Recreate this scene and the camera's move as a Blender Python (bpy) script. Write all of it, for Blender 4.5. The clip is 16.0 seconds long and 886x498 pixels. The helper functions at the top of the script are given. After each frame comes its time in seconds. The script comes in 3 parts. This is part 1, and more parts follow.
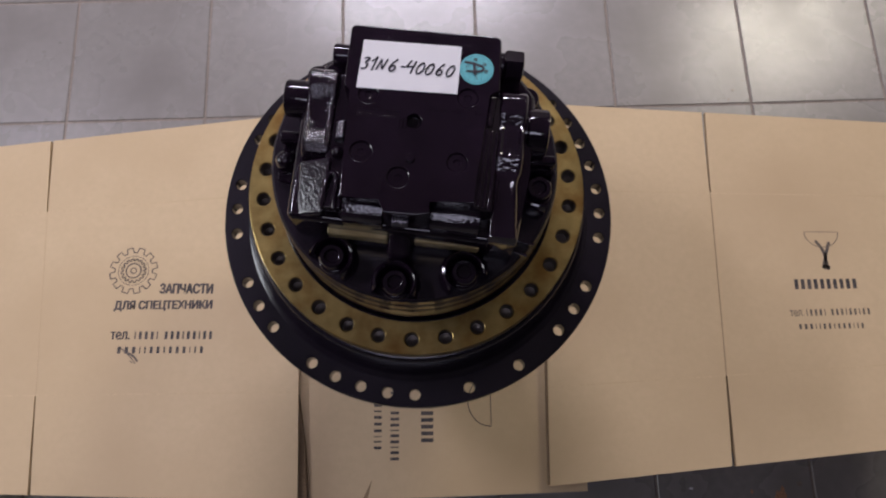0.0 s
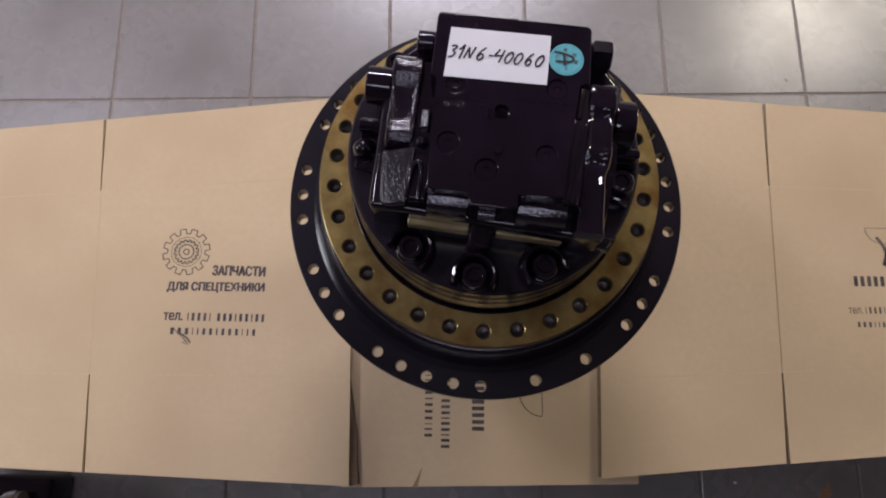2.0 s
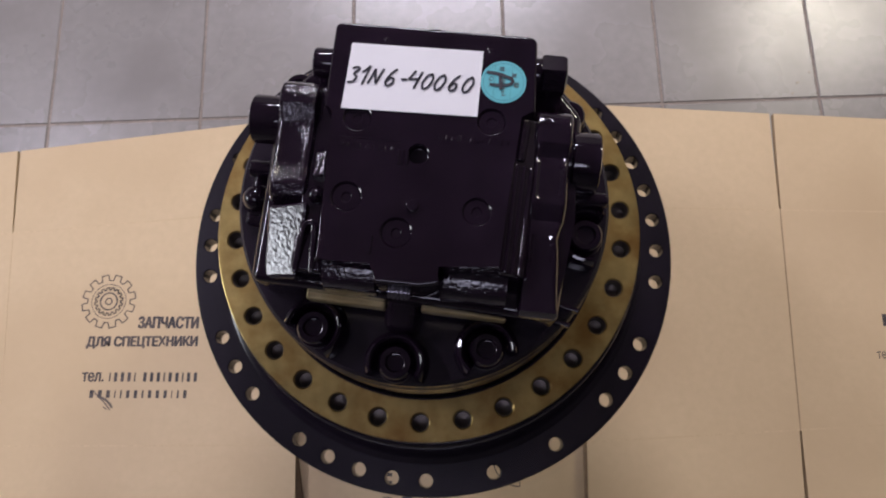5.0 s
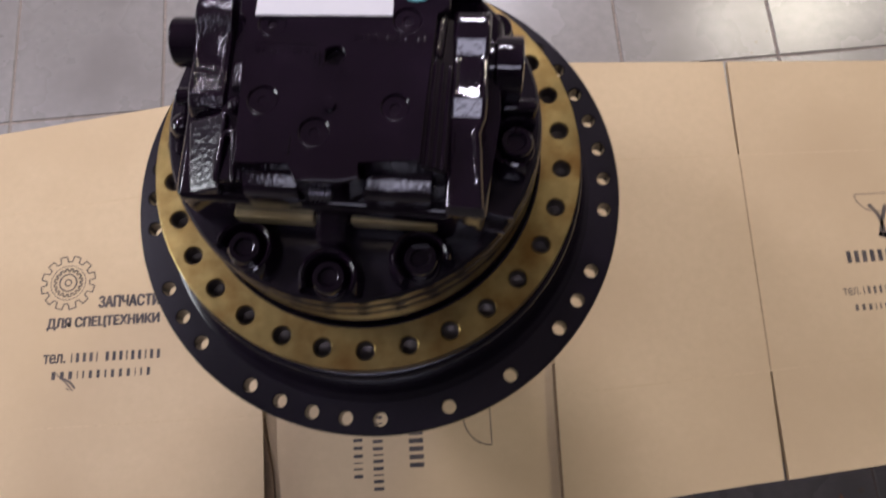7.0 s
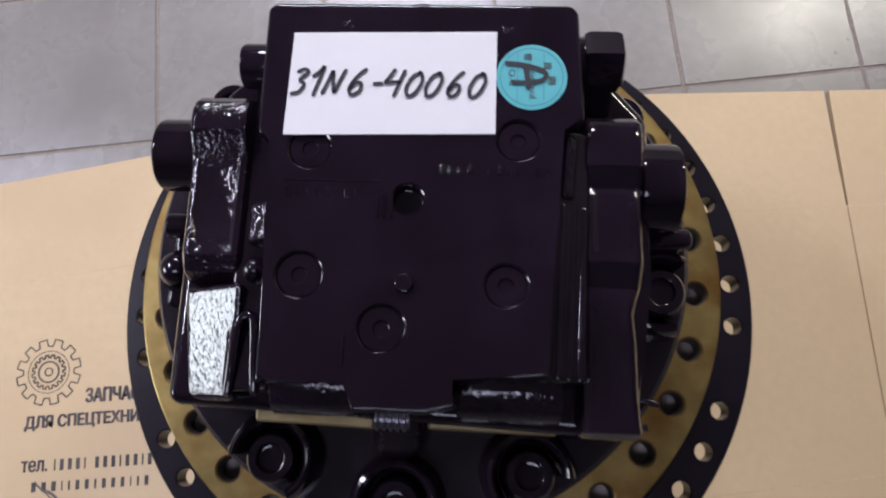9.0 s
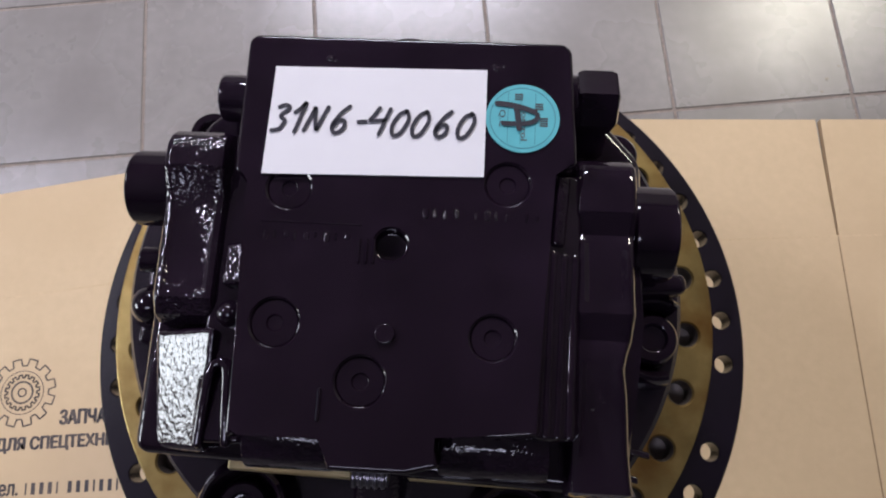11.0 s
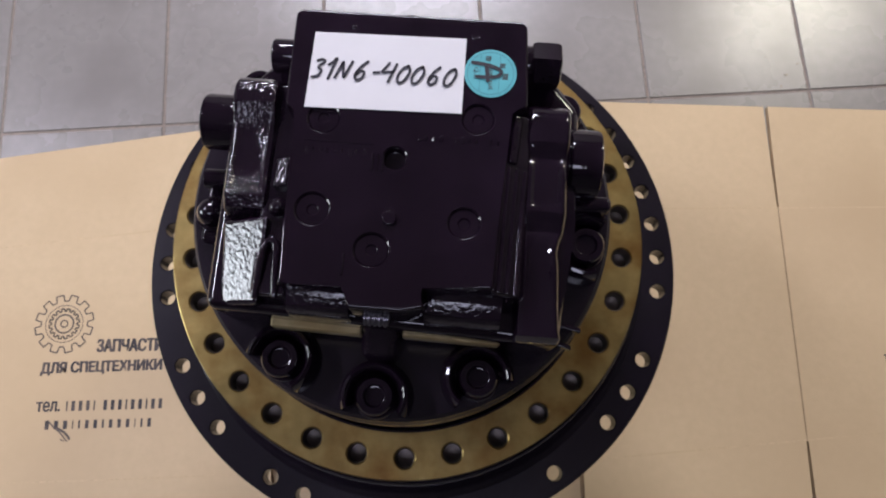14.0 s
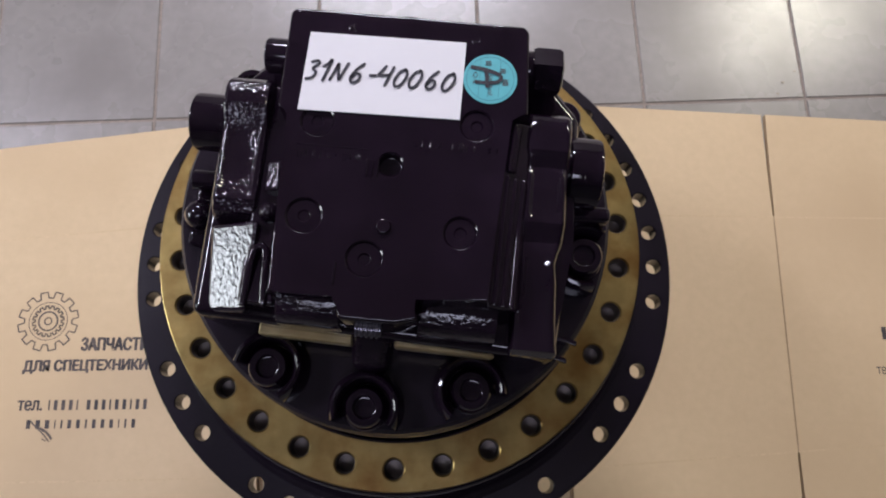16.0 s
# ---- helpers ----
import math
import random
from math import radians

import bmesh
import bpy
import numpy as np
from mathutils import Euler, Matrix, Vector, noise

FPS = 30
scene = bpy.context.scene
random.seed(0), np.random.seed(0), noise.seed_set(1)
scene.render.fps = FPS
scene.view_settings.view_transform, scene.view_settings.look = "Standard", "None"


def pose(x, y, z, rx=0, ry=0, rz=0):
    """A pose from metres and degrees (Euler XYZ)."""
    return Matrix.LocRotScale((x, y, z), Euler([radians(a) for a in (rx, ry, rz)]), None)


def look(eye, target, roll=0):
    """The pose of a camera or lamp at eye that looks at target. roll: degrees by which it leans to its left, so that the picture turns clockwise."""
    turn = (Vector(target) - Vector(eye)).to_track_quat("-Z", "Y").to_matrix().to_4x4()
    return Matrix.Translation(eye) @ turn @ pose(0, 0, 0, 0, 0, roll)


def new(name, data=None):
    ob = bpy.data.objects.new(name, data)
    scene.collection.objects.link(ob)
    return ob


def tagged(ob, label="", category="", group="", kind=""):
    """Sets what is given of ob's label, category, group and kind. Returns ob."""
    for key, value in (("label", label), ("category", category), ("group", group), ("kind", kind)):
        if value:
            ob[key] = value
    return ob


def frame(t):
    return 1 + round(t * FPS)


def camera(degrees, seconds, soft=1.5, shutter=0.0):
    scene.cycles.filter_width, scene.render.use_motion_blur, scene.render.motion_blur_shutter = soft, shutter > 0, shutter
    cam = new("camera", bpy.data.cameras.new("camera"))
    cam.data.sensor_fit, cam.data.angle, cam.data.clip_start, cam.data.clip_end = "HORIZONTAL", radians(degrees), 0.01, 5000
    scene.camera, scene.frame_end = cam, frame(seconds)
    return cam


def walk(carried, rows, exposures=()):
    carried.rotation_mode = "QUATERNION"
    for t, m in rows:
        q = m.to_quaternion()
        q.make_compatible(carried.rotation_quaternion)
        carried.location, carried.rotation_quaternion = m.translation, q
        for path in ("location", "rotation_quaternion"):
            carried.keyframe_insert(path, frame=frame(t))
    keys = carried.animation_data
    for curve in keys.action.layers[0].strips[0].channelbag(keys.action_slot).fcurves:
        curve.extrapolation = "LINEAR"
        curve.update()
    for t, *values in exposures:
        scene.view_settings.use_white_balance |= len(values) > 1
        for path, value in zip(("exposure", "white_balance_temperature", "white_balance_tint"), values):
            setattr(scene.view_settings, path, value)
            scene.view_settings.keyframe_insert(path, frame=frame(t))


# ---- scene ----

cam = camera(62.13, 16.0, 2.0, 0.6)
ROWS = [
    (0, 0.0274, -0.2912, 1.4586, 15.587, -0.452, 0.742),
    (0.5, 0.0039, -0.2861, 1.4578, 14.717, -0.685, 1.804),
    (1, -0.0233, -0.2834, 1.4549, 14.392, -0.531, 2.754),
    (1.5, -0.0315, -0.2818, 1.4536, 14.129, 0.135, 2.038),
    (2, -0.0363, -0.2794, 1.4515, 14.077, 0.293, 2.298),
    (2.5, -0.0252, -0.2772, 1.4465, 13.895, 0.251, 1.585),
    (3, 0.0005, -0.2670, 1.4329, 13.865, 0.062, 0.661),
    (3.2, 0.0132, -0.2577, 1.4189, 13.770, 0.314, 1.204),
    (5.3, 0.0428, -0.1800, 1.3052, 14.447, 1.555, 1.252),
    (5.5, 0.0510, -0.1851, 1.3087, 14.653, 1.267, 0.781),
    (6, 0.0815, -0.1979, 1.3151, 14.187, 0.082, -0.467),
    (6.5, 0.1024, -0.2073, 1.3118, 14.414, -0.164, -1.253),
    (7, 0.0802, -0.2571, 1.2800, 15.480, 1.904, -1.832),
    (7.5, 0.0493, -0.2863, 1.2580, 14.992, 2.022, -3.151),
    (8, 0.0252, -0.2048, 1.2171, 12.726, 1.760, -2.851),
    (8.5, 0.0396, -0.1313, 1.1791, 13.610, 2.874, -4.251),
    (9, 0.0251, -0.0972, 1.1469, 13.732, 2.342, -2.618),
    (9.5, 0.0185, -0.0766, 1.1343, 13.824, 1.571, -2.517),
    (10, 0.0232, -0.0733, 1.1347, 14.105, 1.157, -2.208),
    (12.3, 0.0279, -0.0881, 1.1538, 15.100, 1.385, -1.779),
    (12.5, 0.0280, -0.0895, 1.1683, 15.157, 1.119, -1.928),
    (13, 0.0363, -0.1177, 1.1994, 14.778, 0.681, -1.839),
    (13.5, 0.0288, -0.1450, 1.2359, 14.472, 0.983, -1.174),
    (14, 0.0314, -0.1576, 1.2477, 14.318, 0.384, -0.496),
    (14.5, 0.0371, -0.1577, 1.2496, 14.546, -0.168, -0.300),
    (15, 0.0310, -0.1561, 1.2418, 14.304, -0.295, 0.101),
    (15.5, 0.0262, -0.1501, 1.2407, 14.302, -0.479, 0.408),
    (16, 0.0289, -0.1481, 1.2373, 14.176, -0.580, 0.383),
]
walk(cam, [(t, pose(x, y, z, a, b, c)) for t, x, y, z, a, b, c in ROWS], [(0.0, 0.13, 6500, 11), (3.0, 0.17, 6500, 11), (5.5, 0.35, 6450, 11), (6.5, 0.37, 6600, 11), (7.5, 0.48, 6400, 11), (8.5, 0.56, 6150, 8), (10.0, 0.53, 6280, 7.5), (12.5, 0.47, 6320, 8), (16.0, 0.47, 6350, 7.5)])

# ---- world and lights ----
world = bpy.data.worlds.new("world")
scene.world = world
world.use_nodes = True
wn = world.node_tree
sky = wn.nodes.new("ShaderNodeTexSky")
sky.sky_type = "NISHITA"
sky.sun_disc = False
sky.sun_elevation, sky.sun_rotation = radians(35), radians(250)
wn.links.new(sky.outputs[0], wn.nodes["Background"].inputs[0])
wn.nodes["Background"].inputs[1].default_value = 0.08


def area_lamp(name, eye, target, sx, sy, watts, colour):
    data = bpy.data.lights.new(name, "AREA")
    data.shape, data.size, data.size_y = "RECTANGLE", sx, sy
    data.energy, data.color = watts, colour
    ob = new(name, data)
    ob.matrix_world = look(eye, target)
    return tagged(ob, kind="structure")


WARM = (1.0, 0.945, 1.10)
# unseen ceiling lamps: place, size, watts, colour; the last is added for ledge highlights
LAMPS = [(2.45, 2.75, 1.0, 0.40, 64, (1.0, 0.92, 0.76)), (-2.5, 0.95, 0.26, 0.9, 48, (0.98, 0.945, 1.14)), (-0.2, 3.3, 1.5, 0.26, 138, WARM), (-0.25, -1.36, 1.2, 0.52, 6, (0.86, 0.86, 1.38))]
# unseen light added at the left for the bright left side cover
area_lamp("added_left_light", (-3.12, -0.25, 1.30), (0, -0.25, 1.2), 0.9, 0.8, 22, (0.94, 0.97, 1.04))
for x, y, sx, sy, watts, colour in LAMPS:
    area_lamp("lamp_light", (x, y, 3.32), (x, y, 0), sx, sy, watts, colour)

# ---- materials ----


def material(name, colour, rough=0.5, metal=0.0, vary=0.12, scale=40.0, bump=0.0, bump_scale=200.0, second=None, second_scale=6.0, island=0.0, gloss=0.5, grain=3.0):
    """A surface with two scales of colour change and a fine relief, in object space."""
    m = bpy.data.materials.new(name)
    m.use_nodes = True
    n, l = m.node_tree.nodes, m.node_tree.links
    b = n["Principled BSDF"]
    b.inputs["Roughness"].default_value, b.inputs["Metallic"].default_value = rough, metal
    b.inputs["Specular IOR Level"].default_value = gloss
    geo = n.new("ShaderNodeNewGeometry")
    fine, broad = n.new("ShaderNodeTexNoise"), n.new("ShaderNodeTexNoise")
    fine.inputs["Scale"].default_value, fine.inputs["Detail"].default_value = scale, 6
    broad.inputs["Scale"].default_value, broad.inputs["Detail"].default_value = second_scale, 4
    for t in (fine, broad):
        l.new(geo.outputs["Position"], t.inputs["Vector"])
    ramp = n.new("ShaderNodeValToRGB")
    ramp.color_ramp.elements[0].position, ramp.color_ramp.elements[1].position = 0.3, 0.7
    ramp.color_ramp.elements[0].color = (*[c * (1 - vary) for c in colour], 1)
    ramp.color_ramp.elements[1].color = (*[min(1, c * (1 + vary)) for c in colour], 1)
    l.new(fine.outputs["Fac"], ramp.inputs["Fac"])
    mix = n.new("ShaderNodeMix")
    mix.data_type = "RGBA"
    wide = n.new("ShaderNodeMapRange")
    wide.inputs["From Min"].default_value, wide.inputs["From Max"].default_value = 0.42, 0.68
    l.new(broad.outputs["Fac"], wide.inputs["Value"])
    l.new(wide.outputs["Result"], mix.inputs["Factor"])
    l.new(ramp.outputs["Color"], mix.inputs["A"])
    mix.inputs["B"].default_value = (*(second or [c * (1 - 0.6 * vary) for c in colour]), 1)
    out = mix.outputs["Result"]
    if island:
        info, hsv = n.new("ShaderNodeObjectInfo"), n.new("ShaderNodeHueSaturation")
        span = n.new("ShaderNodeMapRange")
        span.inputs["To Min"].default_value, span.inputs["To Max"].default_value = 1 - island, 1 + island
        l.new(info.outputs["Random"], span.inputs["Value"])
        l.new(span.outputs["Result"], hsv.inputs["Value"])
        l.new(out, hsv.inputs["Color"])
        out = hsv.outputs["Color"]
    l.new(out, b.inputs["Base Color"])
    worn = n.new("ShaderNodeMapRange")
    worn.inputs["To Min"].default_value, worn.inputs["To Max"].default_value = rough * 0.75, min(1, rough * 1.3)
    l.new(broad.outputs["Fac"], worn.inputs["Value"])
    l.new(worn.outputs["Result"], b.inputs["Roughness"])
    if bump:
        relief, bn = n.new("ShaderNodeTexNoise"), n.new("ShaderNodeBump")
        relief.inputs["Scale"].default_value, relief.inputs["Detail"].default_value = bump_scale, grain
        bn.inputs["Strength"].default_value, bn.inputs["Distance"].default_value = bump, 0.002
        l.new(geo.outputs["Position"], relief.inputs["Vector"])
        l.new(relief.outputs["Fac"], bn.inputs["Height"])
        l.new(bn.outputs["Normal"], b.inputs["Normal"])
    return m


CAST = material("black_cast_paint", (0.0102, 0.0056, 0.0112), 0.06, vary=0.3, bump=0.28, bump_scale=520, second=(0.0106, 0.0056, 0.0112), gloss=0.6, grain=1.0)
CAST_SIDE = material("black_rippled_cast_paint", (0.0102, 0.0056, 0.0112), 0.09, vary=0.3, bump=0.22, bump_scale=360, second=(0.0106, 0.0056, 0.0112), gloss=0.6, grain=2.0)
CAST_FINE = material("black_smooth_cast_paint", (0.0102, 0.0056, 0.0112), 0.05, vary=0.3, bump=0.09, bump_scale=310, second=(0.0068, 0.0035, 0.0070), gloss=0.55, grain=1.0)
GLOSS = material("black_gloss_paint", (0.0102, 0.0056, 0.0112), 0.06, vary=0.3, bump=0.05, bump_scale=240, second=(0.0066, 0.0034, 0.0068), gloss=0.45, grain=1.0)
SATIN = material("black_satin_paint", (0.0076, 0.0050, 0.0096), 0.23, vary=0.3, bump=0.05, bump_scale=300, second=(0.0110, 0.0078, 0.0124))
GOLD = material("oiled_bare_steel", (0.365, 0.262, 0.096), 0.34, metal=0.85, vary=0.22, scale=60, bump=0.06, bump_scale=500, second=(0.205, 0.112, 0.030), second_scale=28)
STEEL = material("grey_steel", (0.16, 0.15, 0.17), 0.28, metal=0.85, vary=0.2)
PILOT = material("dull_black_paint", (0.0105, 0.0070, 0.0118), 0.18, vary=0.3, bump=0.06, bump_scale=250, second=(0.014, 0.0095, 0.015))
BORE = material("threaded_bore_steel", (0.11, 0.092, 0.08), 0.42, metal=0.6, vary=0.3)
STRIP = material("yellowish_strip_metal", (0.47, 0.385, 0.21), 0.42, metal=0.75, vary=0.25, scale=90, bump=0.04, bump_scale=400, second=(0.40, 0.30, 0.14), second_scale=40)
CHROME = material("chrome", (0.72, 0.72, 0.74), 0.10, metal=1.0, vary=0.05)
CARD = material("kraft_cardboard", (0.56, 0.420, 0.250), 0.72, vary=0.03, scale=90, bump=0.05, bump_scale=260, second=(0.505, 0.372, 0.218), second_scale=3.5)
CARD_FOLD = material("cardboard_fold", (0.55, 0.41, 0.243), 0.8, vary=0.08, scale=200)
CARD_CREASE = material("cardboard_scored_line_and_stain", (0.27, 0.185, 0.10), 0.85, vary=0.2, scale=200)
# cut edge colour, with the shade of the gap beside it put in
CARD_EDGE_SHADED = material("cardboard_edge_with_gap_shade", (0.20, 0.13, 0.07), 0.9, vary=0.3, scale=300)
INK = material("printing_ink", (0.040, 0.033, 0.034), 0.7, vary=0.35, scale=160, second=(0.10, 0.08, 0.07), second_scale=60)
INK_THIN = material("worn_printing_ink", (0.075, 0.060, 0.052), 0.7, vary=0.35, scale=160, second=(0.15, 0.115, 0.085), second_scale=60)
PAPER = material("white_paper", (0.69, 0.675, 0.69), 0.55, vary=0.02, scale=50, bump=0.03)
PEN = material("marker_ink", (0.012, 0.010, 0.018), 0.45, vary=0.3, scale=300)
TEAL = material("teal_sticker", (0.10, 0.40, 0.44), 0.40, vary=0.06, scale=120)
INK_TEAL = material("teal_print", (0.05, 0.22, 0.25), 0.5, vary=0.1)
TILE = material("grey_glazed_tile", (0.224, 0.207, 0.194), 0.27, vary=0.08, scale=55, bump=0.04, bump_scale=90, second=(0.176, 0.160, 0.148), second_scale=7, island=0.05)
GROUT = material("brown_grout", (0.22, 0.18, 0.15), 0.9, vary=0.25, scale=120, bump=0.2)
# unseen walls and ceiling, grey tones chosen for what the black paint reflects
WALL = material("dark_grey_wall_paint", (0.12, 0.115, 0.11), 0.8, vary=0.04, scale=12, bump=0.05)
CEIL = material("ceiling_paint", (0.22, 0.20, 0.225), 0.85, vary=0.04, scale=12)
WOOD = material("raw_pine", (0.36, 0.25, 0.14), 0.75, vary=0.2, scale=35, bump=0.15)
RUST = material("rust_stain", (0.38, 0.20, 0.11), 0.7, vary=0.3, scale=200)
FRAME = material("white_frame_paint", (0.75, 0.75, 0.74), 0.4, vary=0.03)
lamp_glow = bpy.data.materials.new("lamp_diffuser")
lamp_glow.use_nodes = True
lamp_glow.node_tree.nodes["Principled BSDF"].inputs["Emission Color"].default_value = (1.0, 0.95, 0.88, 1)
lamp_glow.node_tree.nodes["Principled BSDF"].inputs["Emission Strength"].default_value = 2.0

# ---- building helpers ----
PLACED = {}


def part(name, bm, mat, parent=None, label="", angle=35, rounded=False):
    """One mesh object from a bmesh in world places, its origin in its middle, under parent if given."""
    bmesh.ops.recalc_face_normals(bm, faces=bm.faces)
    mesh = bpy.data.meshes.new(name)
    lo = Vector([min(v.co[i] for v in bm.verts) for i in range(3)])
    hi = Vector([max(v.co[i] for v in bm.verts) for i in range(3)])
    mid = (lo + hi) / 2
    bmesh.ops.translate(bm, verts=bm.verts, vec=-mid)
    bm.to_mesh(mesh)
    bm.free()
    mesh.materials.append(mat)
    mesh.shade_smooth()
    mesh.set_sharp_from_angle(angle=radians(angle))
    ob = put(name, mesh, Matrix.Translation(mid), parent, label)
    if rounded:
        even = ob.modifiers.new("even_shading", "WEIGHTED_NORMAL")
        even.keep_sharp = True
    return ob


def put(name, mesh, m, parent=None, label=""):
    ob = new(name, mesh)
    if parent:
        ob.parent = parent
        ob.matrix_parent_inverse = PLACED[parent].inverted()
    ob.matrix_basis = m
    PLACED[ob] = m
    if label:
        tagged(ob, label)
    return ob


def thing(name, x, y, z, label, category, group="", kind=""):
    ob = new(name)
    ob.empty_display_size = 0.05
    ob.matrix_basis = PLACED[ob] = Matrix.Translation((x, y, z))
    return tagged(ob, label, category, group, kind)


def block(x0, x1, y0, y1, z0, z1, bev=0.0, seg=2):
    bm = bmesh.new()
    bmesh.ops.create_cube(bm, size=1, matrix=Matrix.LocRotScale(((x0 + x1) / 2, (y0 + y1) / 2, (z0 + z1) / 2), None, (x1 - x0, y1 - y0, z1 - z0)))
    if bev:
        bmesh.ops.bevel(bm, geom=bm.edges[:], offset=bev, segments=seg, affect="EDGES", profile=0.5)
    return bm


def slab(corners, z0, bev=0.003, seg=3):
    """A solid on a polygon of (x, y, top height), standing on z0, with its upper and upright edges rounded."""
    bm = bmesh.new()
    low = [bm.verts.new((x, y, z0)) for x, y, z in corners]
    top = [bm.verts.new((x, y, z)) for x, y, z in corners]
    bm.faces.new(top)
    bm.faces.new(low[::-1])
    n = len(corners)
    for i in range(n):
        bm.faces.new((low[i], low[(i + 1) % n], top[(i + 1) % n], top[i]))
    if bev:
        lows = set(low)
        edges = [e for e in bm.edges if not (e.verts[0] in lows and e.verts[1] in lows)]
        bmesh.ops.bevel(bm, geom=edges, offset=bev, segments=seg, affect="EDGES", profile=0.5, clamp_overlap=True)
    return bm


def bar_x(profile, x0, x1, bev=0.002, seg=2):
    """A solid with a (y, z) outline drawn out along x."""
    bm = bmesh.new()
    ends = [[bm.verts.new((x, y, z)) for y, z in profile] for x in (x0, x1)]
    n = len(profile)
    bm.faces.new(ends[0])
    bm.faces.new(ends[1][::-1])
    for i in range(n):
        bm.faces.new((ends[0][i], ends[1][i], ends[1][(i + 1) % n], ends[0][(i + 1) % n]))
    if bev:
        bmesh.ops.bevel(bm, geom=bm.edges[:], offset=bev, segments=seg, affect="EDGES", profile=0.5, clamp_overlap=True)
    return bm


def flat(corners, z):
    return [(x, y, z) for x, y in corners]


def lathe(profile, seg=96, cx=0.0, cy=0.0, a0=0.0, a1=2 * math.pi):
    """A profile of (radius, height) turned about an upright axis; its two ends are closed if they reach the axis."""
    bm = bmesh.new()
    full = a1 - a0 > 6.28
    count = seg if full else seg + 1
    rings = []
    for r, z in profile:
        if r < 1e-6:
            rings.append([bm.verts.new((cx, cy, z))] * count)
        else:
            rings.append([bm.verts.new((cx + r * math.cos(a0 + (a1 - a0) * i / seg), cy + r * math.sin(a0 + (a1 - a0) * i / seg), z)) for i in range(count)])
    for a, b in zip(rings, rings[1:]):
        for i in range(seg):
            j = (i + 1) % count
            face = []
            for v in (a[i], a[j], b[j], b[i]):
                if v not in face:
                    face.append(v)
            if len(face) > 2:
                bm.faces.new(face)
    return bm


def rod(p, q, r, seg=28, bev=0.0015):
    """A round bar from p to q with rounded rims."""
    p, q = Vector(p), Vector(q)
    bm = bmesh.new()
    length = (q - p).length
    turn = (q - p).to_track_quat("Z", "Y").to_matrix().to_4x4()
    bmesh.ops.create_cone(bm, cap_ends=True, segments=seg, radius1=r, radius2=r, depth=length, matrix=Matrix.Translation((p + q) / 2) @ turn)
    if bev:
        rims = [e for e in bm.edges if any(len(f.verts) > 4 for f in e.link_faces)]
        bmesh.ops.bevel(bm, geom=rims, offset=bev, segments=2, affect="EDGES", profile=0.5)
    return bm


def join(*parts):
    out = bmesh.new()
    for b in parts:
        mesh = bpy.data.meshes.new("tmp")
        b.to_mesh(mesh)
        b.free()
        out.from_mesh(mesh)
        bpy.data.meshes.remove(mesh)
    return out


def cut(bm, *tools):
    """The solid with other solids taken out of it."""
    pair = []
    for b in (bm, join(*tools)):
        bmesh.ops.recalc_face_normals(b, faces=b.faces)
        mesh = bpy.data.meshes.new("tmp")
        b.to_mesh(mesh)
        b.free()
        ob = bpy.data.objects.new("tmp", mesh)
        scene.collection.objects.link(ob)
        pair.append(ob)
    away = pair[0].modifiers.new("away", "BOOLEAN")
    away.operation, away.solver, away.object = "DIFFERENCE", "EXACT", pair[1]
    mesh = bpy.data.meshes.new_from_object(pair[0].evaluated_get(bpy.context.evaluated_depsgraph_get()))
    out = bmesh.new()
    out.from_mesh(mesh)
    bpy.data.meshes.remove(mesh)
    for ob in pair:
        mesh = ob.data
        bpy.data.objects.remove(ob)
        bpy.data.meshes.remove(mesh)
    return out


def drilled_ring(r0, r1, z0, z1, count, holes, rc, rh, a0, chamfer=0.0008):
    """A flat ring with round holes through it in the sectors named in holes; sector k has its middle at a0 + k steps."""
    bm = bmesh.new()
    step = 2 * math.pi / count
    for k in range(count):
        mid = a0 + k * step
        line = [(r0, mid - step / 2 + step * i / 4) for i in range(4)] + [(r0 + (r1 - r0) * i / 4, mid + step / 2) for i in range(4)]
        line += [(r1, mid + step / 2 - step * i / 4) for i in range(4)] + [(r1 - (r1 - r0) * i / 4, mid - step / 2) for i in range(4)]
        edge = [(r * math.cos(a), r * math.sin(a)) for r, a in line]
        cx, cy = rc * math.cos(mid), rc * math.sin(mid)
        up, low = [[bm.verts.new((x, y, z)) for x, y in edge] for z in (z1, z0)]
        for i in (0, 1, 2, 3, 8, 9, 10, 11):
            j = (i + 1) % 16
            bm.faces.new((up[i], up[j], low[j], low[i]))
        if k in holes or k - count in holes:
            start = math.atan2(edge[0][1] - cy, edge[0][0] - cx)
            rings = []
            for r, z in ((rh + chamfer, z1), (rh, z1 - chamfer), (rh, z0)):
                rings.append([bm.verts.new((cx + r * math.cos(start - 2 * math.pi * i / 16), cy + r * math.sin(start - 2 * math.pi * i / 16), z)) for i in range(16)])
            for ring, outer in ((rings[0], up), (rings[2], low), (rings[0], rings[1]), (rings[1], rings[2])):
                for i in range(16):
                    j = (i + 1) % 16
                    bm.faces.new((outer[i], outer[j], ring[j], ring[i]))
        else:
            bm.faces.new(up)
            bm.faces.new(low)
    bmesh.ops.remove_doubles(bm, verts=bm.verts, dist=1e-5)
    return bm


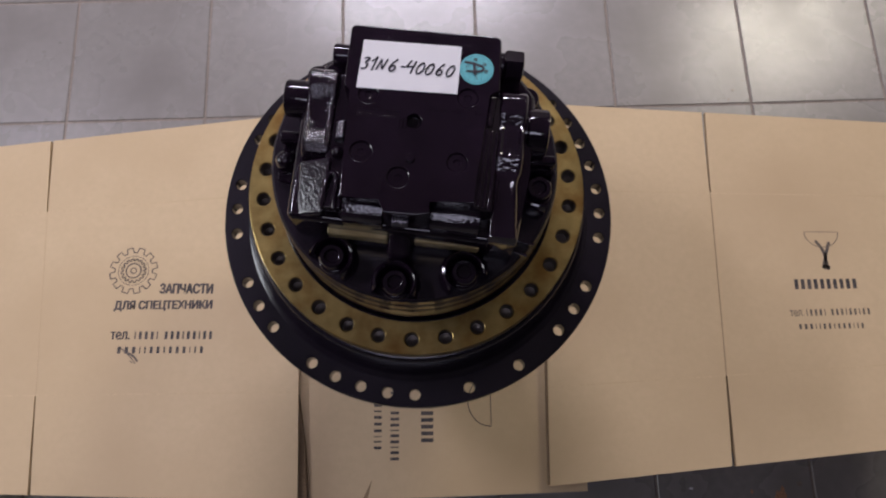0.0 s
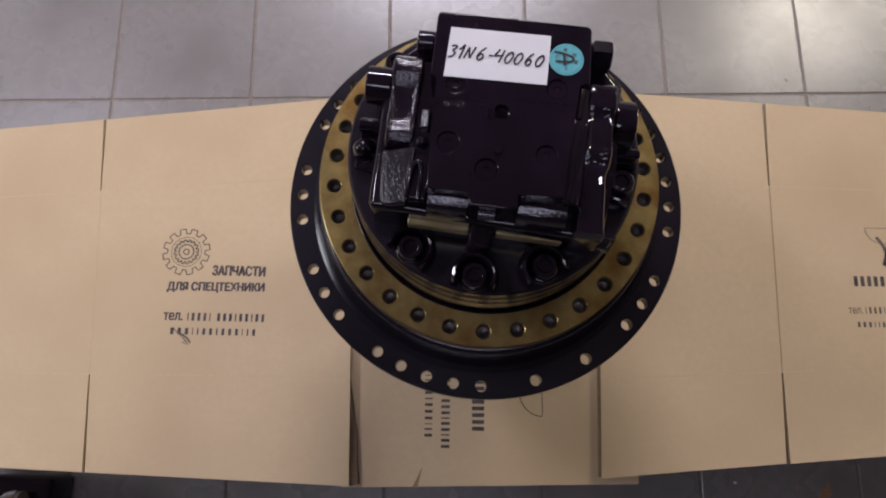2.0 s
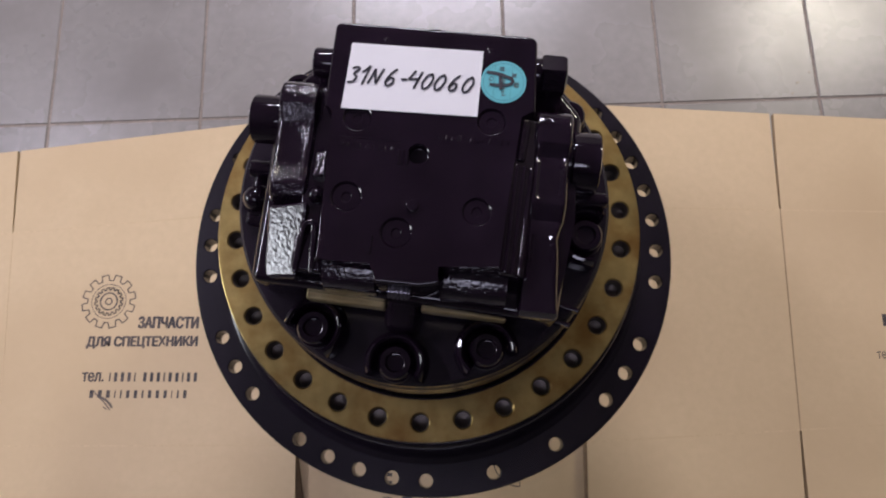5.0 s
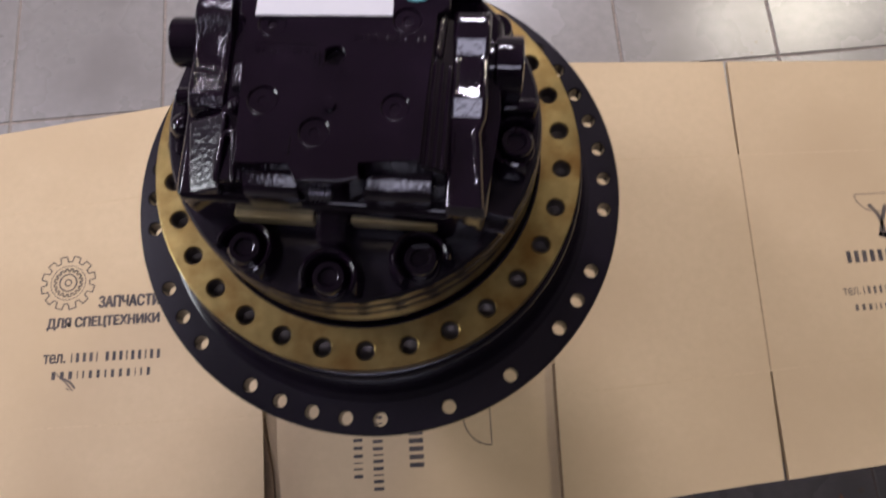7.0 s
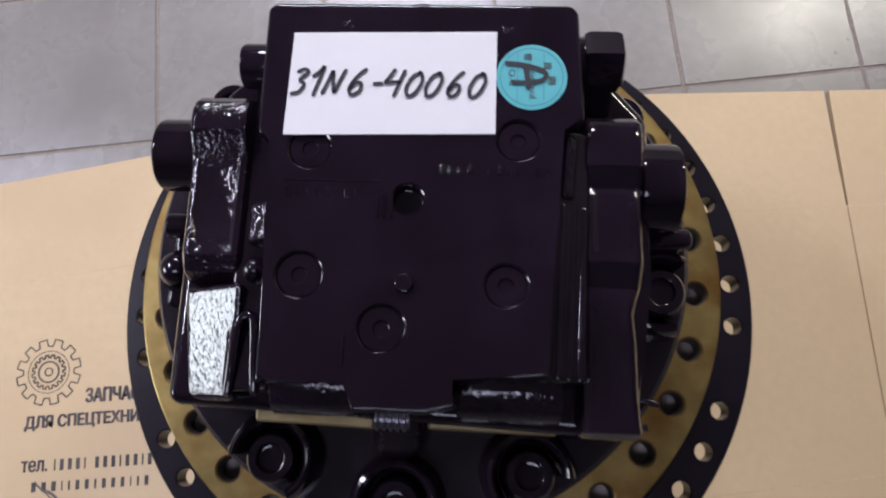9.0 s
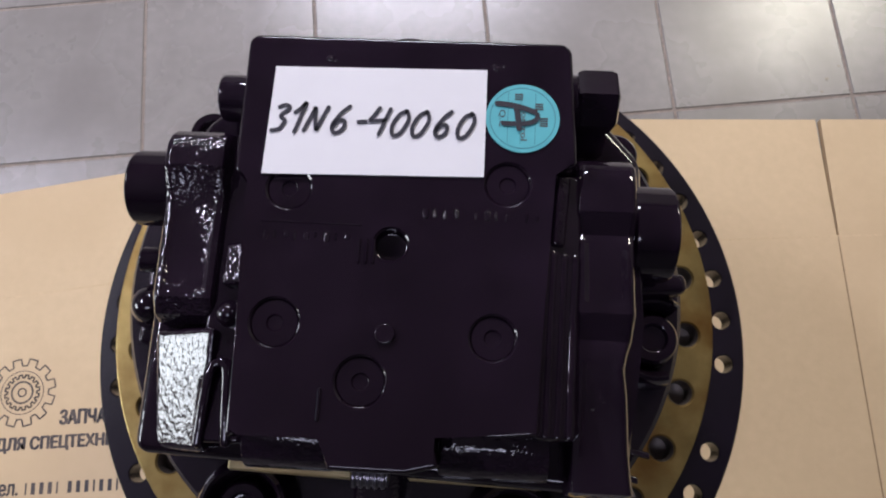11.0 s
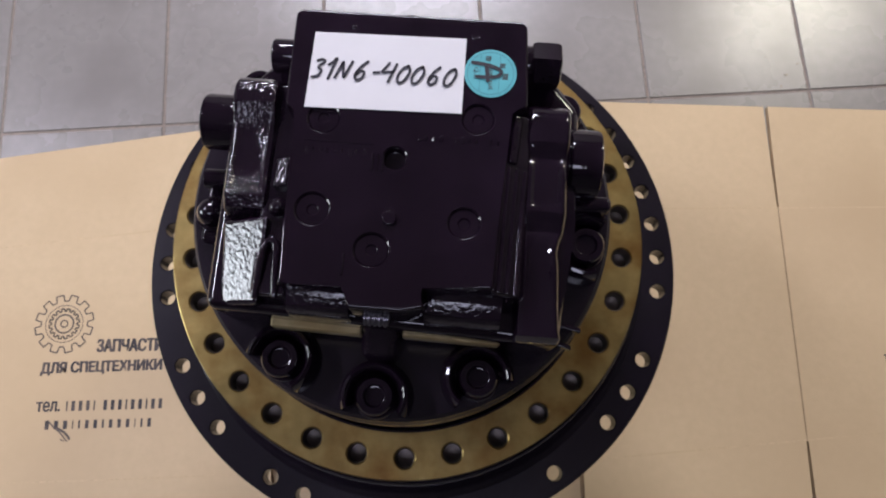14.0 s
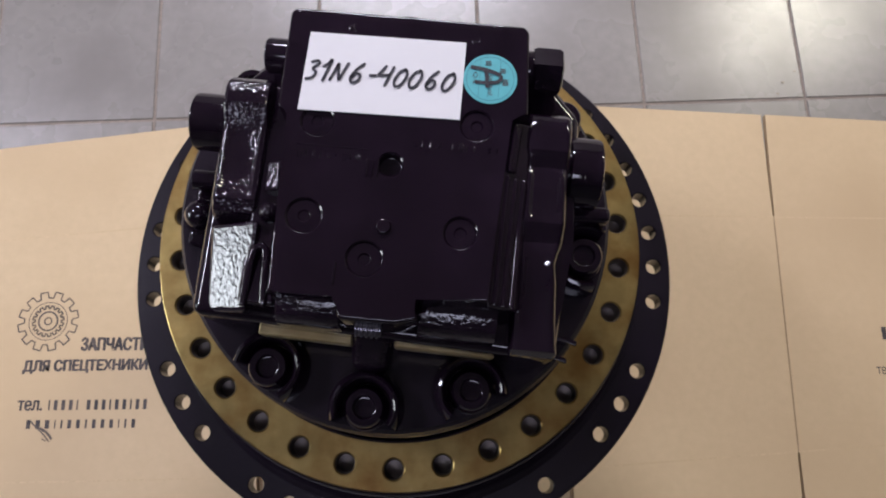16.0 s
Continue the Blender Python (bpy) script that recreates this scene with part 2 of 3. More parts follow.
def ribbon(points, width, z, thick=0.0002):
    """A pen stroke: a smooth flat band along points."""
    pts = [Vector((x, y)) for x, y in points]
    fine = []
    for i in range(len(pts) - 1):
        a, b, c, d = pts[max(i - 1, 0)], pts[i], pts[i + 1], pts[min(i + 2, len(pts) - 1)]
        for s in range(6):
            t = s / 6
            fine.append(0.5 * (2 * b + (c - a) * t + (2 * a - 5 * b + 4 * c - d) * t * t + (3 * b - a - 3 * c + d) * t ** 3))
    fine.append(pts[-1])
    bm = bmesh.new()
    sides = []
    for i, p in enumerate(fine):
        way = (fine[min(i + 1, len(fine) - 1)] - fine[max(i - 1, 0)]).normalized()
        w = width * (0.5 if i in (0, len(fine) - 1) else 1.0) / 2
        side = Vector((-way.y, way.x)) * w
        sides.append([bm.verts.new((*(p + k * side), h)) for k, h in ((1, z + thick), (-1, z + thick), (-1, z), (1, z))])
    for a, b in zip(sides, sides[1:]):
        for i in range(4):
            j = (i + 1) % 4
            bm.faces.new((a[i], a[j], b[j], b[i]))
    bm.faces.new(sides[0])
    bm.faces.new(sides[-1])
    return bm


def letters(text, width, height, z, m, bold=0.0, thick=0.0002, heavy=0.0):
    """The words as a flat solid of that width and cap height, set by the matrix m."""
    data = bpy.data.curves.new("words", "FONT")
    data.body, data.extrude, data.offset = text, 0.01, bold
    data.resolution_u = 3
    ob = bpy.data.objects.new("words", data)
    scene.collection.objects.link(ob)
    mesh = bpy.data.meshes.new_from_object(ob.evaluated_get(bpy.context.evaluated_depsgraph_get()))
    bm = bmesh.new()
    bm.from_mesh(mesh)
    bpy.data.objects.remove(ob)
    bpy.data.meshes.remove(mesh)
    xs, ys = [v.co.x for v in bm.verts], [v.co.y for v in bm.verts]
    x0, x1, y0, y1 = min(xs), max(xs), min(ys), max(ys)
    for v in bm.verts:
        v.co = (((v.co.x - x0) / (x1 - x0)) * width, ((v.co.y - y0) / (y1 - y0)) * height, z + (thick if v.co.z > 0 else 0))
    if heavy:
        strikes = []
        for k, (dx, dy) in enumerate(((0, 0), (1, 0.4), (-1, -0.4), (0.4, -1), (-0.4, 1))):
            copy = bm.copy()
            bmesh.ops.translate(copy, verts=copy.verts, vec=(dx * heavy, dy * heavy * 0.6, 0.00003 * k))
            strikes.append(copy)
        bm.free()
        bm = join(*strikes)
    bmesh.ops.transform(bm, matrix=m, verts=bm.verts)
    return bm


def flat_place(x, y, degrees=0.0):
    return Matrix.Translation((x, y, 0)) @ Matrix.Rotation(radians(degrees), 4, "Z")


def bars(parent, mat, widths, height, z, m, gap=0.0022, thick=0.0002):
    """A row of plain upright printed bars, one after another."""
    x = 0.0
    for w in widths:
        if w > 0:
            b = block(x, x + w, 0, height, z, z + thick)
            bmesh.ops.transform(b, matrix=m, verts=b.verts)
            part("printed_bar", b, mat, parent, "plain dark printed bar")
        x += abs(w) + gap

# ---- the room ----
floor = part("floor", block(-3.2, 3.2, -3.8, 4.6, -0.12, -0.0018), GROUT)
tagged(floor, "grey glazed square floor tiles with brown grout joints", "floor", kind="structure")
TILE_STEP, TILE_TURN = 0.2975, Matrix.Translation((0.4070, 0.4425, 0)) @ Matrix.Rotation(radians(2.7), 4, "Z")
tile_mesh = bpy.data.meshes.new("tile")
bm = block(-0.1465, 0.1465, -0.1465, 0.1465, -0.010, 0.0, 0.0015, 1)
bm.to_mesh(tile_mesh)
bm.free()
tile_mesh.materials.append(TILE)
rest = []
for i in range(-14, 14):
    for j in range(-16, 16):
        m = TILE_TURN @ Matrix.Translation(((i + 0.5) * TILE_STEP, (j + 0.5) * TILE_STEP, 0))
        x, y = m.translation.xy
        if abs(x) > 3.0 or not -3.6 < y < 4.4:
            continue
        if abs(x) < 1.9 and -1.2 < y < 2.2:
            put("tile", tile_mesh, m, floor)
        else:
            b = block(-0.1465, 0.1465, -0.1465, 0.1465, -0.010, 0.0)
            bmesh.ops.transform(b, matrix=m, verts=b.verts)
            rest.append(b)
tagged(part("tile_field", join(*rest), TILE, floor), kind="stuff")
ceiling = tagged(part("ceiling", block(-3.2, 3.2, -3.8, 4.6, 3.4, 3.5), CEIL), "plain painted ceiling", "ceiling", kind="structure")
tagged(part("wall_north", block(-3.2, 3.2, 4.6, 4.75, -0.12, 3.4), WALL), "plain painted wall", "wall", kind="structure")
tagged(part("wall_south", block(-3.2, 3.2, -3.95, -3.8, -0.12, 3.4), WALL), "plain painted wall", "wall", kind="structure")
tagged(part("wall_east", block(3.2, 3.35, -3.95, 4.75, -0.12, 3.5), WALL), "plain painted wall", "wall", kind="structure")
bm = join(block(-3.35, -3.2, -3.95, 4.75, -0.12, 0.84), block(-3.35, -3.2, -3.95, 4.75, 1.80, 3.5), block(-3.35, -3.2, -3.95, -0.98, 0.84, 1.80), block(-3.35, -3.2, 0.48, 4.75, 0.84, 1.80))
tagged(part("wall_west", bm, WALL), "painted wall with an opening for the added window", "wall", kind="structure")
# unseen window, added to go with the left light
window = thing("added_window", -3.28, -0.6, 0.84, "unseen white framed window added to brighten the left side cover", "window", kind="structure")
for y0, y1, z0, z1 in ((-0.98, 0.48, 0.84, 0.88), (-0.98, 0.48, 1.76, 1.80), (-0.98, -0.94, 0.88, 1.76), (0.44, 0.48, 0.88, 1.76)):
    part("window_frame", block(-3.32, -3.25, y0, y1, z0, z1, 0.004), FRAME, window)
for x, y, w, d in [(x, y, sx / 2 + 0.02, sy / 2 + 0.02) for x, y, sx, sy, watts, colour in LAMPS]:
    lamp = thing("ceiling_lamp", x, y, 3.4, "unseen flat rectangular ceiling lamp with a white diffuser", "ceiling lamp", "ceiling lamps")
    part("lamp_frame", join(block(x - w - 0.03, x + w + 0.03, y - d - 0.03, y - d, 3.33, 3.4), block(x - w - 0.03, x + w + 0.03, y + d, y + d + 0.03, 3.33, 3.4), block(x - w - 0.03, x - w, y - d, y + d, 3.33, 3.4), block(x + w, x + w + 0.03, y - d, y + d, 3.33, 3.4)), FRAME, lamp)
    part("diffuser", block(x - w, x + w, y - d, y + d, 3.345, 3.365), lamp_glow, lamp)

# ---- rust marks on the tiles ----
for x, y, s in ((0.672, -0.372, 1.0), (0.682, -0.356, 0.7), (0.624, -0.352, 0.25)):
    stain = thing("rust_stain", x, y, 0.0, "small orange rust stain on a grey floor tile", "stain", "rust stains")
    edge = [(x + s * 0.009 * (1 + 0.45 * math.sin(3.1 * k + s)) * math.cos(k * 0.5236), y + s * 0.018 * (1 + 0.4 * math.cos(2.3 * k)) * math.sin(k * 0.5236)) for k in range(12)]
    part("stain", slab(flat(edge, 0.0006), 0.0001, 0), RUST, stain)
fleck = thing("paint_fleck", 0.509, -0.3475, 0.0, "small white fleck on a grey floor tile", "fleck")
part("fleck", slab(flat([(0.5055, -0.3490), (0.5115, -0.3498), (0.5132, -0.3460), (0.5075, -0.3452)], 0.0008), 0.0, 0.0002, 1), PAPER, fleck)
for x, y, s in [(0.716, -0.337, 1.0)] + [(0.666, 0.488, 0.6), (0.69, 0.511, 0.4), (0.654, 0.465, 0.5), (0.632, 0.525, 0.3)]:
    fleck = thing("grease_spot", x, y, 0.0, "small dark grease spot on a grey floor tile", "stain", "grease spots")
    part("spot", slab(flat([(x + s * 0.0055 * math.cos(k * 0.6283) * (1 + 0.3 * math.sin(2 * k)), y + s * 0.0045 * math.sin(k * 0.6283) * (1 + 0.3 * math.cos(3 * k))) for k in range(10)], 0.0005), 0.0, 0), GROUT, fleck)

# ---- pallet under the cardboard ----
pallet = thing("pallet", 0, -0.03, 0, "raw pine pallet hidden under the flattened cartons", "pallet")
for y in (-0.24, -0.05, 0.13):
    for x in (-0.45, 0.0, 0.45):
        part("pallet_block", block(x - 0.07, x + 0.07, y - 0.04, y + 0.04, 0.0, 0.225, 0.003, 1), WOOD, pallet)
for y in (-0.24, -0.15, -0.05, 0.04, 0.13):
    part("deck_board", block(-0.52, 0.52, y - 0.042, y + 0.042, 0.225, 0.262, 0.003, 1), WOOD, pallet)

# ---- flattened cartons ----
CARD_TOP, MID_TOP = 0.290, 0.271


def along(a, b, t):
    return (a[0] + (b[0] - a[0]) * t, a[1] + (b[1] - a[1]) * t)


def carton(name_label, corners, slots, ply_low, ply_top, crease=CARD_FOLD, h=0.0024):
    """A flattened carton: two plies, the upper one cut by slots between its flaps. A slot: its place along the near and the far edge, and its depth."""
    it = thing("flattened_carton", corners[0][0], corners[0][1], ply_low, name_label, "cardboard", "flattened cartons")
    mid = (ply_low + ply_top) / 2
    cx = sum(c[0] for c in corners) / 4
    bl, br, tr, tl = corners

    def cut(a, b, depth):
        e = along(a, b, depth)
        return [(a[0] - h, a[1]), (e[0] - h * 0.4, e[1]), (e[0] + h * 0.4, e[1]), (a[0] + h, a[1])]

    line = [bl]
    for u, v, low, high in slots:
        line += cut(along(bl, br, u), along(tl, tr, v), low)
    line += [br, tr]
    for u, v, low, high in reversed(slots):
        line += cut(along(tl, tr, v), along(bl, br, u), high)[::-1]
    line.append(tl)
    part("upper_ply", slab(flat(line, ply_top), mid, 0), CARD, it)
    part("lower_ply", slab(flat([(p[0] + 0.002 * (1 if p[0] < cx else -1), p[1]) if p in corners else p for p in line], mid - 0.0005), ply_low, 0), CARD, it)
    # pressed fold lines between flaps and panel, and across the panel
    for low, edge in ((True, 0.30), (False, 0.30)):
        a, c = (along(bl, tl, slots[0][2] if slots else edge), along(br, tr, slots[0][2] if slots else edge)) if low else (along(tl, bl, slots[0][3] if slots else edge), along(tr, br, slots[0][3] if slots else edge))
        part("fold_line", ribbon([a, along(a, c, 0.33), along(a, c, 0.67), c], 0.0022, ply_top, 0.00012), CARD_FOLD, it)
    for u, v, low, high in slots:
        p, q = along(bl, br, u), along(tl, tr, v)
        a, c = along(p, q, low), along(q, p, high)
        part("fold_line", ribbon([a, along(a, c, 0.5), c], 0.0016, ply_top, 0.0003), crease, it)
    return it


left_carton = carton("brown flattened carton printed with a gear, under the final drive", [(-1.0020, -0.3545), (-0.1815, -0.3625), (-0.2170, 0.2755), (-1.0020, 0.1665)], [(0.508, 0.462, 0.254, 0.2245)], 0.281, CARD_TOP)
right_carton = carton("brown flattened carton printed with a cup mark, under the final drive", [(0.2000, -0.3358), (0.9980, -0.2435), (0.9980, 0.2665), (0.2010, 0.3015)], [(0.354, 0.354, 0.232, 0.252)], 0.281, CARD_TOP, CARD_CREASE, 0.0032)
mid_carton = carton("brown flattened carton with sideways print, lying under the others", [(-0.1950, -0.3660), (0.2600, -0.3430), (0.2600, 0.2525), (-0.2400, 0.2275)], [], 0.263, MID_TOP)

# carton edges as dark strips that also stand in for the gap shadow
part("shaded_edge", slab([(-0.1820, -0.3630, 0.2840), (-0.1680, -0.3595, 0.2800), (-0.1770, -0.2775, 0.2800), (-0.1920, -0.2025, 0.2840)], MID_TOP, 0.001, 1), CARD_EDGE_SHADED, left_carton, "layered cut edge, darkened by painted shade of the gap")
part("shaded_edge", slab([(0.1980, -0.3345, 0.2880), (0.2002, -0.3345, 0.2880), (0.2004, -0.1455, 0.2880), (0.1980, -0.1455, 0.2880)], MID_TOP, 0.0005, 1), CARD_EDGE_SHADED, right_carton, "layered cut edge, darkened by painted shade of the gap")
# brown stain as a thin wedge at the near edge
part("brown_smear", slab(flat([(-0.0720, -0.3305), (-0.0785, -0.3630), (-0.0870, -0.3635)], MID_TOP + 0.0006), MID_TOP - 0.001, 0), CARD_CREASE, mid_carton, "brown smeared stain")

# ---- the final drive ----
drive = thing("final_drive", 0, 0, MID_TOP, "black painted excavator final drive with a yellowish drilled steel ring", "machine part")
GA, FA = radians(-90.5), radians(-89.8)
LIFT = Matrix.Translation((0, 0, -0.0011)) @ Matrix.Diagonal((1, 1, 1.042, 1))
BASE = (MID_TOP + 0.0011) / 1.042


def dpart(name, bm, mat, parent, label=""):
    bmesh.ops.transform(bm, matrix=LIFT, verts=bm.verts)
    return part(name, bm, mat, parent, label, rounded=True)


dpart("hub", lathe([(0, BASE), (0.12, BASE), (0.135, BASE + 0.01), (0.14, 0.36), (0.165, 0.40), (0.178, 0.44), (0.18, 0.547), (0.19, 0.55)], 96), SATIN, drive)
RIM = [(0.2383, 0.5492), (0.2398, 0.5503), (0.2400, 0.5520), (0.2400, 0.5642), (0.2397, 0.5658), (0.2383, 0.5670)]
flange = dpart("flange", join(lathe(RIM, 176), drilled_ring(0.188, 0.2385, 0.549, 0.567, 44, {-16, -15, -14, -12, -11, -10, -8, -7, -6, -4, -3, -2, -1, 0, 2, 4, 6, 7, 8, 10, 11, 12, 13, 14, 15, 16, 18, 20, 22, 24, 26}, 0.225, 0.0066, FA)), SATIN, drive, "satin black flange with bolt holes")
dpart("collar", lathe([(0.188, 0.562), (0.2100, 0.5672), (0.2068, 0.5690), (0.2030, 0.5725), (0.2000, 0.5780), (0.1980, 0.5860), (0.1968, 0.5960), (0.1960, 0.6080), (0.1952, 0.6200), (0.1940, 0.6240), (0.1915, 0.6262), (0.188, 0.6267), (0.15, 0.6267)], 128), SATIN, drive)
gold = dpart("drilled_ring", join(lathe([(0.1888, 0.6470), (0.1896, 0.6465), (0.1898, 0.6455), (0.1898, 0.6275), (0.1888, 0.6270)], 120), drilled_ring(0.1545, 0.1888, 0.627, 0.647, 30, set(range(30)), 0.1731, 0.0077, GA, 0.0011)), GOLD, drive, "yellowish oiled bare steel ring with thirty holes")
bore_mesh = None
for k in range(30):
    a = GA + k * math.pi / 15
    if bore_mesh is None:
        ob = dpart("bore", lathe([(0.0076, 0.6455), (0.0069, 0.6445), (0.0067, 0.6330), (0.0040, 0.6326), (0, 0.6310)], 16, 0.1731 * math.cos(a), 0.1731 * math.sin(a)), BORE, gold, "dark threaded bore")
        bore_mesh, bz = ob.data, PLACED[ob].translation.z
    else:
        put("bore", bore_mesh, Matrix.Translation((0.1731 * math.cos(a), 0.1731 * math.sin(a), bz)), gold)
dpart("pilot", lathe([(0.1548, 0.632), (0.1545, 0.648), (0.1530, 0.6495), (0.1515, 0.646), (0.1512, 0.640), (0.1505, 0.640), (0.1505, 0.684), (0.1490, 0.688), (0.1480, 0.688), (0.1480, 0.692), (0.1500, 0.694), (0.1500, 0.706), (0.1485, 0.7085), (0.1480, 0.7185), (0.1455, 0.7215), (0, 0.7215)], 128), PILOT, drive)

LEAN = Matrix(((1, 0, 0.0137, -0.0137 * 0.647), (0, 1, -0.0215, 0.0215 * 0.647), (0, 0, 1, 0), (0, 0, 0, 1)))
TURN = LIFT @ LEAN @ Matrix.Rotation(radians(-5), 4, "Z")


def mpart(name, bm, mat, parent=drive, label="", angle=35, even=True):
    bmesh.ops.transform(bm, matrix=TURN, verts=bm.verts)
    return part(name, bm, mat, parent, label, angle, even)


mpart("casing", slab(flat([(-0.112, -0.0865), (-0.113, 0.03), (-0.10, 0.07), (-0.07, 0.098), (0.08, 0.098), (0.113, 0.06), (0.1125, -0.02), (0.108, -0.06), (0.1055, -0.0945)], 0.774), 0.7215, 0.006, 4), GLOSS)
# narrow yellowish metal strips along the front of the casing
for x0, x1 in ((-0.0745, -0.0165), (0.0095, 0.0715)):
    mpart("yellowish_strip", slab([(x0, -0.0935 - 0.0004 * x0 / 0.07, 0.7535), (x1, -0.0945, 0.7535), (x1, -0.08, 0.7535), (x0, -0.08, 0.7535)], 0.7405, 0.001, 1), STRIP, label="narrow yellowish metal strip")
SCREWS = [(-0.0445, -0.0316, 0.0098), (-0.0085, -0.0530, 0.0098), (0.0425, -0.0336, 0.0090), (0.0463, 0.0305, 0.0092), (-0.0446, 0.0250, 0.0092), (-0.0004, 0.0026, 0.0068)]
PLATE = [(-0.0695, 0.0930), (-0.0665, 0.0960), (0.0690, 0.0968), (0.0725, 0.0935), (0.0750, 0.0400), (0.0640, 0.0375), (0.0615, -0.0705), (0.0185, -0.0705), (0.0245, -0.0835), (0.0110, -0.0868), (-0.0190, -0.0868), (-0.0215, -0.0730), (-0.0545, -0.0735), (-0.0590, -0.0775), (-0.0605, 0.0290), (-0.0685, 0.0315)]
plate = mpart("cover_plate", cut(slab(flat(PLATE[::-1], 0.815), 0.755, 0.0026, 4), *[lathe([(0, 0.8115 - 20 * max(0, 0.0070 - r)), (r - 0.0012, 0.8115 - 20 * max(0, 0.0070 - r)), (r - 0.0005, 0.8119 - 20 * max(0, 0.0070 - r)), (r, 0.8141), (r + 0.0008, 0.8148), (r + 0.0010, 0.8160), (0, 0.8160)], 32, x, y) for x, y, r in SCREWS]), GLOSS, label="flat black cover plate")
for x0, x1 in ((-0.0570, -0.0205), (0.0235, 0.0680)):
    mpart("ledge", bar_x([(-0.0665, 0.765), (-0.0665, 0.8000), (-0.0765, 0.7990), (-0.0785, 0.7982), (-0.0848, 0.7956), (-0.0874, 0.7922), (-0.0890, 0.7870), (-0.0895, 0.765)], x0, x1, 0.0008, 2), CAST_SIDE, angle=28, even=False)


def tube(points, r, seg=14):
    """A round bead along points with rounded ends."""
    pts = [Vector(p) for p in points]
    bm = bmesh.new()
    rings = []
    for i, p in enumerate(pts):
        way = (pts[min(i + 1, len(pts) - 1)] - pts[max(i - 1, 0)]).normalized()
        side = way.cross(Vector((0, 0, 1))).normalized()
        up = side.cross(way)
        for k in ((-1.0, 0.25), (-0.7, 0.75), (0.0, 1.0)) if i == 0 else ((0.0, 1.0), (0.7, 0.75), (1.0, 0.25)) if i == len(pts) - 1 else ((0.0, 1.0),):
            c = p + way * r * k[0]
            rings.append([bm.verts.new(c + (side * math.cos(2 * math.pi * j / seg) + up * math.sin(2 * math.pi * j / seg)) * r * k[1]) for j in range(seg)])
    for u, v in zip(rings, rings[1:]):
        for j in range(seg):
            bm.faces.new((u[j], u[(j + 1) % seg], v[(j + 1) % seg], v[j]))
    bm.faces.new(rings[0])
    bm.faces.new(rings[-1][::-1])
    return bm


def loft(stations, z0, b):
    """A casting drawn along y: each station gives y, its two sides, its height and how deep its face is sunk between two rims; b rounds the long edges."""
    bm = bmesh.new()
    rings = []
    for y, x0, x1, z, d in stations:
        line = [(x0, z0), (x0, z - b), (x0 + 0.12 * b, z - 0.62 * b), (x0 + 0.38 * b, z - 0.22 * b), (x0 + 0.75 * b, z - 0.04 * b), (x0 + 1.1 * b, z), (x0 + 1.7 * b, z - d)]
        line += [(x0 + x1 - x, h) for x, h in line[::-1]]
        rings.append([bm.verts.new((x, y, h)) for x, h in line])
    n = len(rings[0])
    for u, v in zip(rings, rings[1:]):
        for j in range(n):
            bm.faces.new((u[j], u[(j + 1) % n], v[(j + 1) % n], v[j]))
    bm.faces.new(rings[0])
    bm.faces.new(rings[-1][::-1])
    return bm


# beads and webs beside the plate
mpart("ridge_web", slab([(0.0600, -0.0718, 0.8105), (0.0785, -0.0718, 0.8000), (0.0800, 0.0400, 0.8020), (0.0620, 0.0400, 0.8120)], 0.765, 0.0030, 4), CAST_FINE)
for x, z, r in ((0.0645, 0.8074, 0.0021), (0.0695, 0.8047, 0.0020), (0.0745, 0.8019, 0.0022)):
    mpart("ridge", tube([(x, -0.0690, z - 0.0004), (x + 0.0006, -0.045, z), (x + 0.0010, -0.020, z), (x + 0.0018, 0.0030, z)], r), CAST_FINE)
mpart("ridge", slab([(0.0655, 0.0065, 0.8115), (0.0712, 0.0065, 0.8090), (0.0735, 0.0375, 0.8095), (0.0675, 0.0375, 0.8120)], 0.765, 0.002, 3), CAST)
mpart("ridge_web", slab(flat([(-0.0800, -0.0800), (-0.0590, -0.0800), (-0.0600, 0.0550), (-0.0800, 0.0550)], 0.7930), 0.765, 0.002, 3), CAST_FINE)
mpart("ridge", slab([(-0.0740, -0.0145, 0.7975), (-0.0640, -0.0140, 0.8010), (-0.0640, 0.0045, 0.8020), (-0.0735, 0.0040, 0.7985)], 0.765, 0.0022, 4), CAST)
mpart("boss", lathe([(0.0062, 0.7900), (0.0060, 0.7950), (0.0048, 0.7985), (0.0028, 0.8002), (0, 0.8008)], 24, -0.0690, -0.0262), CAST_FINE)
mpart("ridge", tube([(-0.0765, -0.0800, 0.7925), (-0.0752, -0.0640, 0.7955), (-0.0742, -0.0530, 0.7965), (-0.0725, -0.0485, 0.7968), (-0.0695, -0.0468, 0.7970), (-0.0668, -0.0490, 0.7970), (-0.0660, -0.0550, 0.7965), (-0.0655, -0.0680, 0.7950), (-0.0650, -0.0790, 0.7925)], 0.0024), CAST_FINE)
mpart("side_cover", slab([(-0.1030, -0.0845, 0.7715), (-0.0762, -0.0845, 0.7868), (-0.0728, -0.0325, 0.8012), (-0.1052, -0.0335, 0.7828)], 0.73, 0.0032, 4), CAST_SIDE)
